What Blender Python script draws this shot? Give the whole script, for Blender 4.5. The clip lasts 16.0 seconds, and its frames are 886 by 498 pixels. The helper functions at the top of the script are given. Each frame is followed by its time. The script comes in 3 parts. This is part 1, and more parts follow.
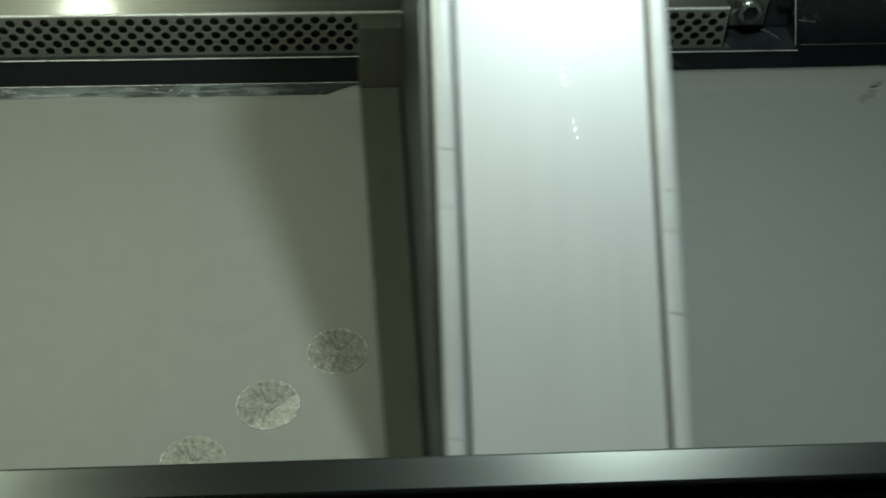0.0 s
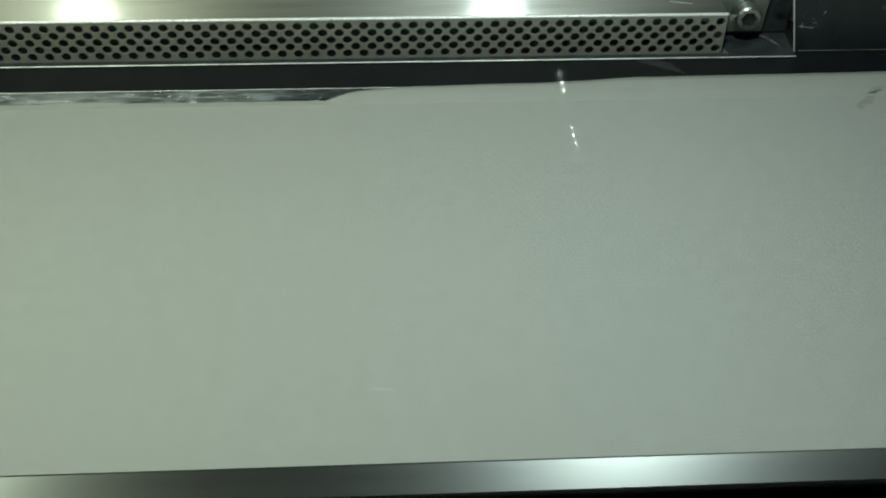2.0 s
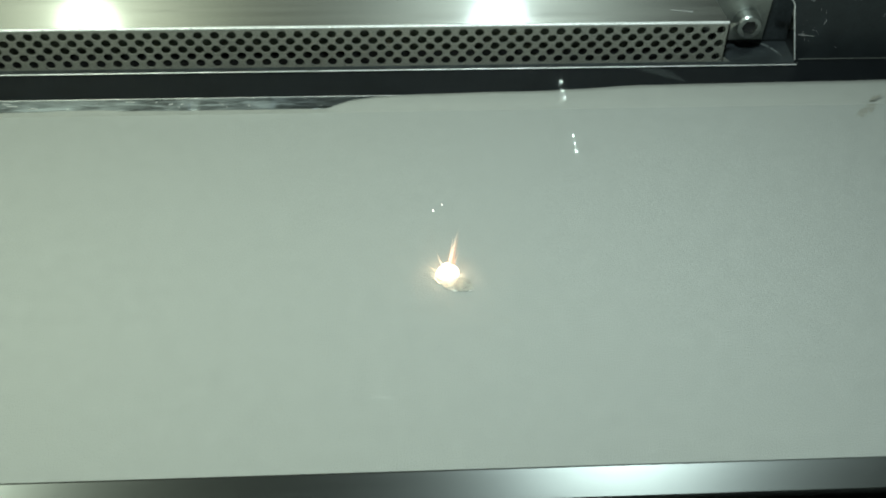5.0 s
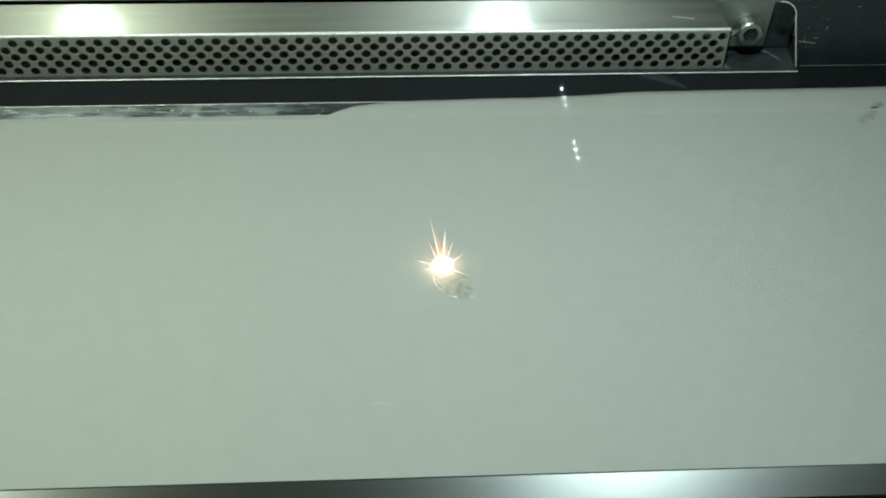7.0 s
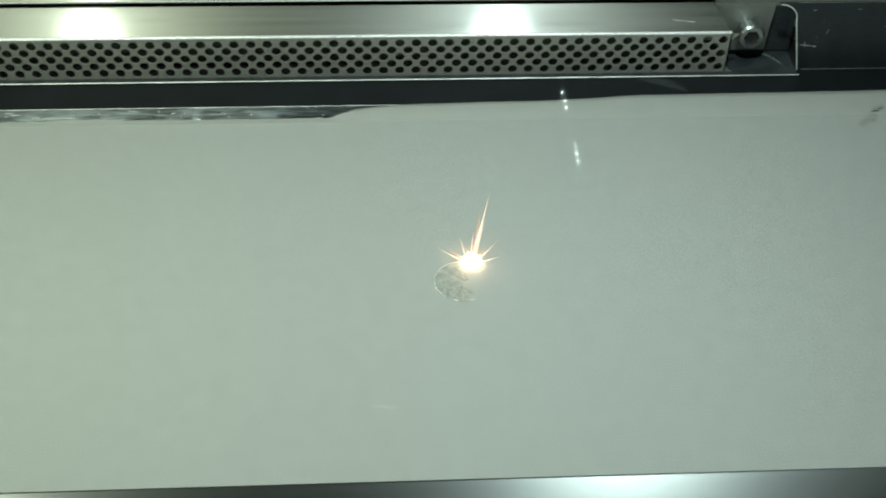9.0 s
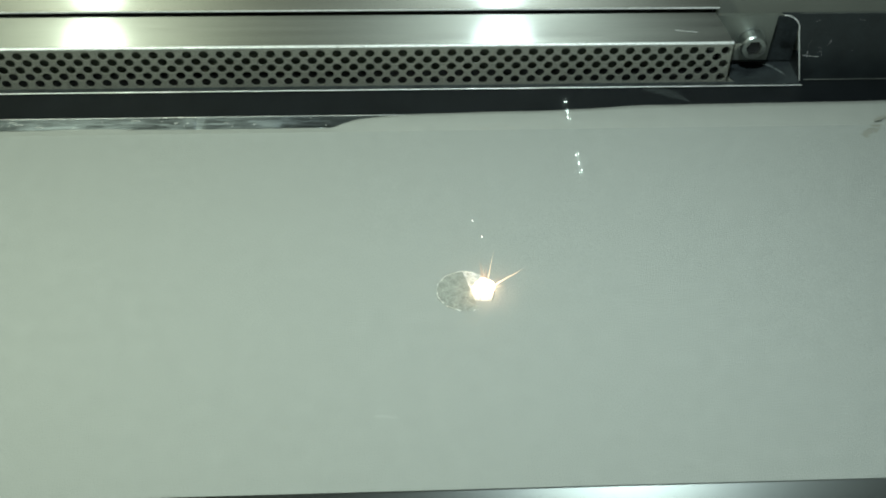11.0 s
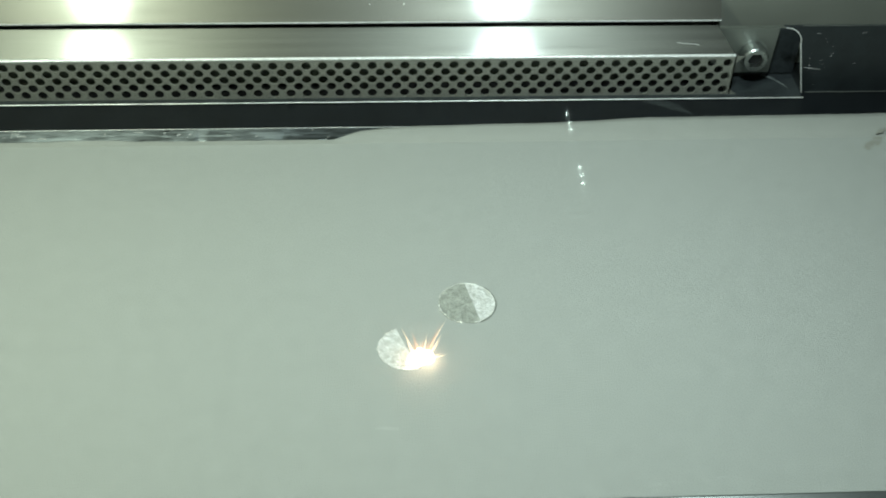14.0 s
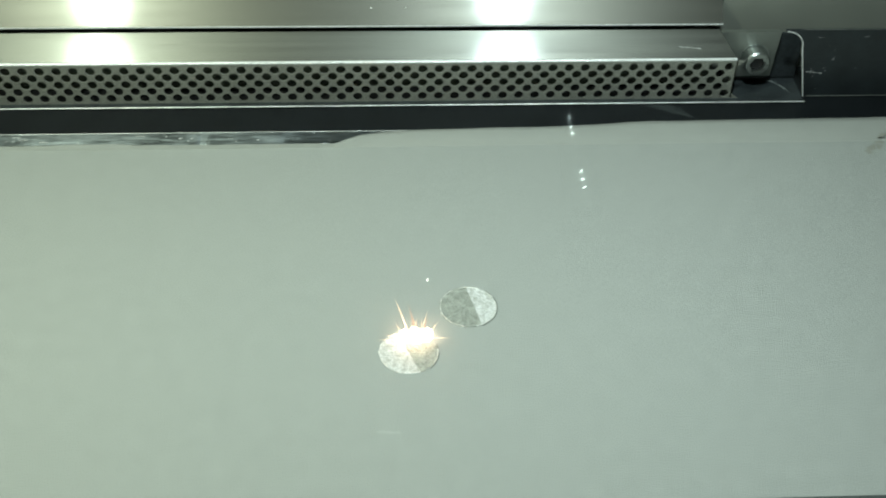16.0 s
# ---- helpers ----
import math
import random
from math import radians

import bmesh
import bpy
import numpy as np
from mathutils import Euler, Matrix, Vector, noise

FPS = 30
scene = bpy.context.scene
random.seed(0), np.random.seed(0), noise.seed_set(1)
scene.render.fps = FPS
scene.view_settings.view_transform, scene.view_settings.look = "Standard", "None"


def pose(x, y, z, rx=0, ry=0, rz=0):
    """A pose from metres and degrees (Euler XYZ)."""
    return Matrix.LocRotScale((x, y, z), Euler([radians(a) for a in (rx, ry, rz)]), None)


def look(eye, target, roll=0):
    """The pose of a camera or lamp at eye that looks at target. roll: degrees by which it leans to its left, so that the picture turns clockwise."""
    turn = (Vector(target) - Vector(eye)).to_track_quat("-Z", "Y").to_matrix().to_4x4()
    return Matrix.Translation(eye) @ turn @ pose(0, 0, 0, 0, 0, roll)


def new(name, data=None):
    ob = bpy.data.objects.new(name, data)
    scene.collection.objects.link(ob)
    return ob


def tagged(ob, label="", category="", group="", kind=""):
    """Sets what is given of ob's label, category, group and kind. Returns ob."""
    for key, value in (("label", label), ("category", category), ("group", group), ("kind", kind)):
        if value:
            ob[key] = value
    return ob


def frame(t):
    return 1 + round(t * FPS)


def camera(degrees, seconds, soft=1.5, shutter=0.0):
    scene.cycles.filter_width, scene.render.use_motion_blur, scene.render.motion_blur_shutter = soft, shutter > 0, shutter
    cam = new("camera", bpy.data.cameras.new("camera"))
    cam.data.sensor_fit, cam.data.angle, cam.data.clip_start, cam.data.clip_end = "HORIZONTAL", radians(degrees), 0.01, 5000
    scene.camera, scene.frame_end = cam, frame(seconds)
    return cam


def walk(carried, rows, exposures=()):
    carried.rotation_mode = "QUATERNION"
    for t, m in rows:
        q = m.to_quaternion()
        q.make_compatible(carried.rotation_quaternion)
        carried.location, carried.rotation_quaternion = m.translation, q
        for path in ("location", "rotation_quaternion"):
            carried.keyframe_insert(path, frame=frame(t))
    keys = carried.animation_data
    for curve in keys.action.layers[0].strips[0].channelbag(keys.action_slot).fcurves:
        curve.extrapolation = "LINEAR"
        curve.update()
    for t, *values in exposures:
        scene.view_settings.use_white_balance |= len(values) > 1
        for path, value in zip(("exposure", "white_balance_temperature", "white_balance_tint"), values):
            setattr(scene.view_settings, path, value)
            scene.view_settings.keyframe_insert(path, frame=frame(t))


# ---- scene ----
# camera: held by hand before the window, turning slowly upwards
cam = camera(38.535, 16.0, soft=2.0, shutter=0.5)
EYE = (-0.0114, -0.3519, 0.2355)
TURNS = [(0.0, 43.735, 5.442, 2.351), (0.5, 43.670, 5.435, 2.359), (1.0, 43.603, 5.442, 2.355), (1.5, 43.481, 5.452, 2.354),
         (2.0, 43.471, 5.495, 2.38), (2.5, 43.403, 5.459, 2.39), (3.0, 43.334, 5.468, 2.39), (3.5, 43.362, 5.438, 2.39),
         (4.0, 43.297, 5.447, 2.39), (6.5, 42.895, 5.391, 2.39), (7.0, 42.832, 5.345, 2.38), (7.5, 42.748, 5.306, 2.370),
         (8.0, 42.694, 5.293, 2.370), (8.5, 42.719, 5.273, 2.363), (9.0, 42.690, 5.287, 2.361), (11.5, 42.212, 5.090, 2.314),
         (12.0, 42.246, 5.096, 2.312), (12.5, 42.137, 5.047, 2.309), (13.0, 41.946, 5.038, 2.305), (13.5, 41.826, 4.993, 2.301),
         (14.0, 41.719, 4.965, 2.291), (14.5, 41.646, 4.944, 2.291), (15.0, 41.676, 4.919, 2.281), (15.5, 41.722, 4.902, 2.279),
         (16.0, 41.555, 4.869, 2.263)]


def aim(down, turn, lean):
    d, y = radians(down), radians(turn)
    way = Vector((math.sin(y) * math.cos(d), math.cos(y) * math.cos(d), -math.sin(d)))
    return look(EYE, Vector(EYE) + way, lean)


walk(cam, [(t, aim(d, y, r)) for t, d, y, r in TURNS],
     exposures=[(0.0, -0.86, 6800, 11), (0.5, -0.86, 6800, 11), (1.0, -0.85, 6800, 11), (1.5, -0.84, 6800, 11), (2.0, -0.24, 6700, 10), (2.5, 0.38, 6550, 10), (3.0, 0.12, 6500, 10), (3.5, 0.04, 6500, 10), (9.0, 0.05, 6500, 10), (12.0, 0.02, 6500, 10), (13.0, 0.13, 6500, 10), (16.0, 0.13, 6500, 10)])

# ---- light: two small lamps high over the bed
world = bpy.data.worlds.new("world")
scene.world = world
world.use_nodes = True
world.node_tree.nodes["Background"].inputs[0].default_value = (0.55, 0.65, 0.6, 1)
world.node_tree.nodes["Background"].inputs[1].default_value = 0.02


def chamber_lamp(x, power, colour):
    data = bpy.data.lights.new("chamber_lamp", "AREA")
    data.shape, data.size, data.energy, data.color = "DISK", 0.021, power, colour
    ob = new("chamber_lamp", data)
    ob.matrix_world = look((x, -0.122, 0.220), (x, -0.115, 0.0))


chamber_lamp(-0.137, 0.40, (0.86, 1.0, 0.80))
chamber_lamp(0.0615, 0.367, (0.81, 1.0, 0.98))


# ---- materials
def shader(name, colour, rough=0.5, metal=0.0, tone=0.12, scale=(60, 60, 60), bump=0.1, fine=900.0, rough_var=0.1, coat=0.0, distance=0.0002, coat_rough=0.13):
    """Two scales of tone and roughness, and a fine relief, in the object's own metres."""
    m = bpy.data.materials.new(name)
    m.use_nodes = True
    n, l = m.node_tree.nodes, m.node_tree.links
    b = n["Principled BSDF"]
    b.inputs["Metallic"].default_value = metal
    b.inputs["Coat Weight"].default_value = coat
    b.inputs["Coat Roughness"].default_value = coat_rough
    co = n.new("ShaderNodeTexCoord")
    mp = n.new("ShaderNodeMapping")
    mp.inputs["Scale"].default_value = scale
    l.new(co.outputs["Object"], mp.inputs["Vector"])
    big = n.new("ShaderNodeTexNoise")
    big.inputs["Scale"].default_value = 1.0
    big.inputs["Detail"].default_value = 4
    l.new(mp.outputs[0], big.inputs["Vector"])
    small = n.new("ShaderNodeTexNoise")
    small.inputs["Scale"].default_value = fine / 60.0
    small.inputs["Detail"].default_value = 3
    l.new(mp.outputs[0], small.inputs["Vector"])
    mix = n.new("ShaderNodeMath")
    mix.operation = "MULTIPLY_ADD"
    mix.inputs[1].default_value = 0.5
    l.new(small.outputs["Fac"], mix.inputs[0])
    half = n.new("ShaderNodeMath")
    half.operation = "MULTIPLY"
    half.inputs[1].default_value = 0.5
    l.new(big.outputs["Fac"], half.inputs[0])
    l.new(half.outputs[0], mix.inputs[2])
    ramp = n.new("ShaderNodeMapRange")
    ramp.inputs["From Min"].default_value, ramp.inputs["From Max"].default_value = 0.3, 0.7
    l.new(mix.outputs[0], ramp.inputs["Value"])
    col = n.new("ShaderNodeMix")
    col.data_type = "RGBA"
    col.inputs["A"].default_value = (*[c * (1 - tone) for c in colour], 1)
    col.inputs["B"].default_value = (*[min(1, c * (1 + tone)) for c in colour], 1)
    l.new(ramp.outputs[0], col.inputs["Factor"])
    l.new(col.outputs["Result"], b.inputs["Base Color"])
    rr = n.new("ShaderNodeMapRange")
    rr.inputs["From Min"].default_value, rr.inputs["From Max"].default_value = 0.3, 0.7
    rr.inputs["To Min"].default_value, rr.inputs["To Max"].default_value = max(0.02, rough - rough_var), min(1, rough + rough_var)
    l.new(mix.outputs[0], rr.inputs["Value"])
    l.new(rr.outputs[0], b.inputs["Roughness"])
    if bump:
        bp = n.new("ShaderNodeBump")
        bp.inputs["Strength"].default_value = bump
        bp.inputs["Distance"].default_value = distance
        l.new(small.outputs["Fac"], bp.inputs["Height"])
        l.new(bp.outputs[0], b.inputs["Normal"])
    return m


def glow(name, colour, strength, fade=0.0):
    """What burns: it gives off light, and thins out towards its tip."""
    m = bpy.data.materials.new(name)
    m.use_nodes = True
    n, l = m.node_tree.nodes, m.node_tree.links
    n.clear()
    out = n.new("ShaderNodeOutputMaterial")
    em = n.new("ShaderNodeEmission")
    em.inputs[0].default_value, em.inputs[1].default_value = (*colour, 1), strength
    if not fade:
        l.new(em.outputs[0], out.inputs[0])
        return m
    co = n.new("ShaderNodeTexCoord")
    sep = n.new("ShaderNodeSeparateXYZ")
    l.new(co.outputs["Generated"], sep.inputs[0])
    ramp = n.new("ShaderNodeMapRange")
    ramp.inputs["To Min"].default_value, ramp.inputs["To Max"].default_value = fade, 0.0
    l.new(sep.outputs["Z"], ramp.inputs["Value"])
    tr = n.new("ShaderNodeBsdfTransparent")
    mx = n.new("ShaderNodeMixShader")
    l.new(ramp.outputs[0], mx.inputs[0])
    l.new(tr.outputs[0], mx.inputs[1])
    l.new(em.outputs[0], mx.inputs[2])
    l.new(mx.outputs[0], out.inputs[0])
    return m


M_POWDER = shader("metal_powder", (0.41, 0.425, 0.40), 0.85, 0.0, 0.085, (230, 230, 230), 1.0, 780.0, 0.08, distance=0.00025)
M_POWDER_OLD = shader("metal_powder_older", (0.395, 0.405, 0.375), 0.85, 0.0, 0.085, (230, 230, 230), 1.0, 780.0, 0.08, distance=0.00025)
M_BRUSHED_X = shader("steel_brushed_lengthwise", (0.115, 0.116, 0.102), 0.40, 1.0, 0.12, (4, 300, 300), 0.03, 120.0, 0.05, coat=0.38, coat_rough=0.12, distance=0.00003)
M_BRUSHED_Z = shader("steel_wall_sheet", (0.118, 0.116, 0.10), 0.40, 1.0, 0.08, (5, 120, 120), 0.02, 160.0, 0.04, coat=0.36, coat_rough=0.11, distance=0.00003)
M_PERF = shader("steel_perforated", (0.39, 0.395, 0.35), 0.55, 0.7, 0.12, (60, 60, 60), 0.12, 900.0, 0.08, distance=0.00005)
M_COVER = shader("aluminium_cover_matt", (0.94, 0.96, 0.98), 0.51, 0.36, 0.03, (240, 8, 8), 0.05, 300.0, 0.03, distance=0.00003)
M_RIM = shader("aluminium_rim", (0.92, 0.94, 0.95), 0.42, 0.25, 0.05, (60, 60, 60), 0.06, 300.0, 0.06, distance=0.00004)
M_SIDE = shader("steel_side", (0.19, 0.20, 0.19), 0.45, 1.0, 0.15, (60, 8, 60), 0.1, 500.0, 0.08, distance=0.00005)
M_FOOT = shader("blade_holder_steel", (0.14, 0.14, 0.115), 0.6, 0.3, 0.15, (60, 8, 60), 0.15, 500.0, 0.08, distance=0.00005)
M_BLACK = shader("black_anodised", (0.009, 0.011, 0.013), 0.42, 0.0, 0.35, (90, 90, 90), 0.15, 700.0, 0.06, distance=0.0001)
M_BLACK.node_tree.nodes["Principled BSDF"].inputs["Specular IOR Level"].default_value = 0.35
M_RUBBER = shader("black_rubber", (0.012, 0.012, 0.013), 0.6, 0.0, 0.2, (90, 90, 90), 0.1, 700.0, 0.1)
# Pale bare metal; the glint along folds and edges is put into the colour.
M_EDGE = shader("bare_metal_edge_glint", (0.92, 0.93, 0.90), 0.32, 0.25, 0.15, (500, 500, 500), 0.4, 400.0, 0.12, distance=0.0002)
M_PANEL = shader("black_panel_coat", (0.020, 0.025, 0.028), 0.40, 0.0, 0.40, (140, 140, 140), 0.2, 900.0, 0.08, distance=0.0001)
M_RAIL = shader("worn_seal_rail", (0.25, 0.28, 0.29), 0.36, 1.0, 0.45, (45, 300, 300), 0.25, 250.0, 0.14, distance=0.0002)
M_SILL = shader("steel_sill", (0.18, 0.192, 0.184), 0.30, 1.0, 0.04, (4, 120, 120), 0.02, 120.0, 0.02, distance=0.00003)
M_BOLT = shader("zinc_bolt", (0.55, 0.58, 0.56), 0.33, 1.0, 0.15, (300, 300, 300), 0.15, 300.0, 0.1)
M_TAB = shader("steel_tab", (0.36, 0.38, 0.35), 0.45, 0.9, 0.12, (120, 120, 120), 0.1, 400.0, 0.08)
# The shell's pale colour is chosen for the light it bounces.
M_SHELL = shader("chamber_shell_bounce", (0.56, 0.58, 0.55), 0.6, 0.0, 0.06, (15, 15, 15), 0.1, 500.0, 0.1)
M_EAST = shader("dull_steel_sheet", (0.33, 0.345, 0.30), 0.5, 0.3, 0.05, (20, 20, 20), 0.02, 300.0, 0.05)
# Fused metal's four tones: how its hatching catches light is put into the colour.
M_FUSED_DIM_SHEEN = shader("fused_metal_dim_sheen", (0.39, 0.405, 0.36), 0.50, 0.18, 0.42, (420, 420, 420), 1.0, 150.0, 0.16, distance=0.0004)
M_FUSED_OLD = shader("fused_metal_old", (0.37, 0.37, 0.32), 0.50, 0.25, 0.60, (480, 480, 480), 1.0, 150.0, 0.18, distance=0.0004)
M_BEAD = shader("fused_bead_shiny", (0.88, 0.88, 0.80), 0.35, 0.3, 0.2, (900, 900, 900), 0.6, 150.0, 0.1)
M_FUSED_OLD_SHEEN = shader("fused_metal_old_lit_sheen", (0.54, 0.54, 0.47), 0.48, 0.25, 0.55, (480, 480, 480), 1.0, 150.0, 0.18, distance=0.0004)
M_FUSED_LIT_SHEEN = shader("fused_metal_lit_sheen", (0.76, 0.765, 0.665), 0.46, 0.08, 0.50, (480, 480, 480), 1.0, 150.0, 0.14, distance=0.0004)
M_SMUT = shader("soot_smear", (0.33, 0.33, 0.285), 0.9, 0.0, 0.2, (300, 300, 300), 0.4, 900.0, 0.05)
# Darker powder colour for the painted shade beside the discs.
M_STEP_SHADE = shader("painted_powder_shade", (0.26, 0.27, 0.24), 0.9, 0.0, 0.3, (700, 700, 700), 0.6, 200.0, 0.05)
# Steel darkened in colour for the shade inside the outlet.
M_INNER = shader("outlet_inside_shade", (0.12, 0.135, 0.105), 0.6, 0.4, 0.25, (60, 60, 60), 0.1, 500.0, 0.1)
M_DUST = shader("thin_dust_film", (0.021, 0.026, 0.027), 0.7, 0.0, 0.7, (400, 700, 400), 0.3, 200.0, 0.08)
M_TRAY = shader("tray_sheet_stained", (0.030, 0.036, 0.039), 0.45, 0.0, 0.6, (130, 220, 130), 0.25, 500.0, 0.12, distance=0.0001)
M_DUST_THICK = shader("powder_dust_film", (0.12, 0.135, 0.135), 0.8, 0.0, 0.9, (420, 420, 420), 0.4, 200.0, 0.08)
M_FLECK = shader("pale_powder_fleck", (0.50, 0.52, 0.49), 0.8, 0.0, 0.2, (600, 600, 600), 0.3, 300.0, 0.08)
M_CORE = glow("melt_glow", (1.0, 0.73, 0.47), 12.0)
M_FLAME = glow("plume_glow", (1.0, 0.56, 0.33), 1.5, 0.42)
M_SPARK = glow("spark_glow", (1.0, 0.73, 0.47), 4.0, 0.85)
M_DROP = glow("droplet_glow", (1.0, 0.95, 0.85), 9.0)
M_LED = glow("led_glow", (0.75, 1.0, 0.9), 45.0)


def glass():
    m = bpy.data.materials.new("window_glass")
    m.use_nodes = True
    n, l = m.node_tree.nodes, m.node_tree.links
    n.clear()
    out, tr, gl, mx = (n.new(k) for k in ("ShaderNodeOutputMaterial", "ShaderNodeBsdfTransparent", "ShaderNodeBsdfGlossy", "ShaderNodeMixShader"))
    gl.inputs["Roughness"].default_value = 0.02
    mx.inputs[0].default_value = 0.03
    l.new(tr.outputs[0], mx.inputs[1])
    l.new(gl.outputs[0], mx.inputs[2])
    l.new(mx.outputs[0], out.inputs[0])
    return m


M_GLASS = glass()


# ---- building
def part(name, bm, material, parent=None, label=""):
    me = bpy.data.meshes.new(name)
    bmesh.ops.recalc_face_normals(bm, faces=bm.faces[:])
    bm.to_mesh(me)
    bm.free()
    me.materials.append(material)
    ob = new(name, me)
    ob.parent = parent
    if label:
        ob["label"] = label
    return ob


def smooth(ob):
    for p in ob.data.polygons:
        p.use_smooth = True
    return ob


def block(x0, x1, y0, y1, z0, z1, bevel=0.0, segments=2):
    bm = bmesh.new()
    bmesh.ops.create_cube(bm, size=1.0)
    for v in bm.verts:
        v.co = ((x0 + x1) / 2 + v.co.x * (x1 - x0), (y0 + y1) / 2 + v.co.y * (y1 - y0), (z0 + z1) / 2 + v.co.z * (z1 - z0))
    if bevel:
        bmesh.ops.bevel(bm, geom=bm.edges[:], offset=bevel, segments=segments, affect="EDGES", profile=0.5)
    return bm


def prism(outline, axis, lo, hi, bevel=0.0):
    """A closed outline of pairs, drawn out along an axis: the pairs are the other two axes in order."""
    bm = bmesh.new()

    def place(a, b, c):
        return (c, a, b) if axis == "x" else ((a, c, b) if axis == "y" else (a, b, c))
    rings = [[bm.verts.new(place(a, b, c)) for a, b in outline] for c in (lo, hi)]
    k = len(outline)
    bm.faces.new(rings[0])
    bm.faces.new(rings[1][::-1])
    for i in range(k):
        j = (i + 1) % k
        bm.faces.new((rings[0][i], rings[1][i], rings[1][j], rings[0][j]))
    bmesh.ops.recalc_face_normals(bm, faces=bm.faces[:])
    if bevel:
        bmesh.ops.bevel(bm, geom=bm.edges[:], offset=bevel, segments=2, affect="EDGES", profile=0.5)
    return bm


def tube(points, radius, sides=8, taper=None):
    """A round bar along points; taper gives its radius at each."""
    bm = bmesh.new()
    pts = [Vector(p) for p in points]
    rings = []
    for i, p in enumerate(pts):
        d = (pts[min(i + 1, len(pts) - 1)] - pts[max(i - 1, 0)]).normalized()
        a = d.orthogonal().normalized() if not rings else (last - d * last.dot(d)).normalized()
        last = a
        b = d.cross(a)
        r = radius * (taper[i] if taper else 1.0)
        rings.append([bm.verts.new(p + (a * math.cos(w) + b * math.sin(w)) * r) for w in (2 * math.pi * k / sides for k in range(sides))])
    for p, q in zip(rings, rings[1:]):
        for k in range(sides):
            j = (k + 1) % sides
            bm.faces.new((p[k], p[j], q[j], q[k]))
    bm.faces.new(rings[0][::-1])
    bm.faces.new(rings[-1])
    return bm


def film(points, width, seed):
    """A thin flat film of dust along points, with ragged edges."""
    bm = bmesh.new()
    rows = []
    for i, p in enumerate(points):
        u = i / (len(points) - 1)
        w = width * (0.15 + math.sin(math.pi * min(1, max(0, u))) * (0.85 + 0.5 * noise.noise((i * 0.7, seed, 0))))
        q = Vector(points[min(i + 1, len(points) - 1)]) - Vector(points[max(i - 1, 0)])
        side = Vector((-q.y, q.x, 0)).normalized()
        rows.append([bm.verts.new(Vector(p) + side * w * k + Vector((0, 0, 0.00004 if k == 0 else -0.00005))) for k in (-1, -0.5, 0, 0.5, 1)])
    for a, b in zip(rows, rows[1:]):
        for k in range(4):
            bm.faces.new((a[k], a[k + 1], b[k + 1], b[k]))
    return bm


def thing(name, label, category, group=""):
    return tagged(new(name), label, category, group)


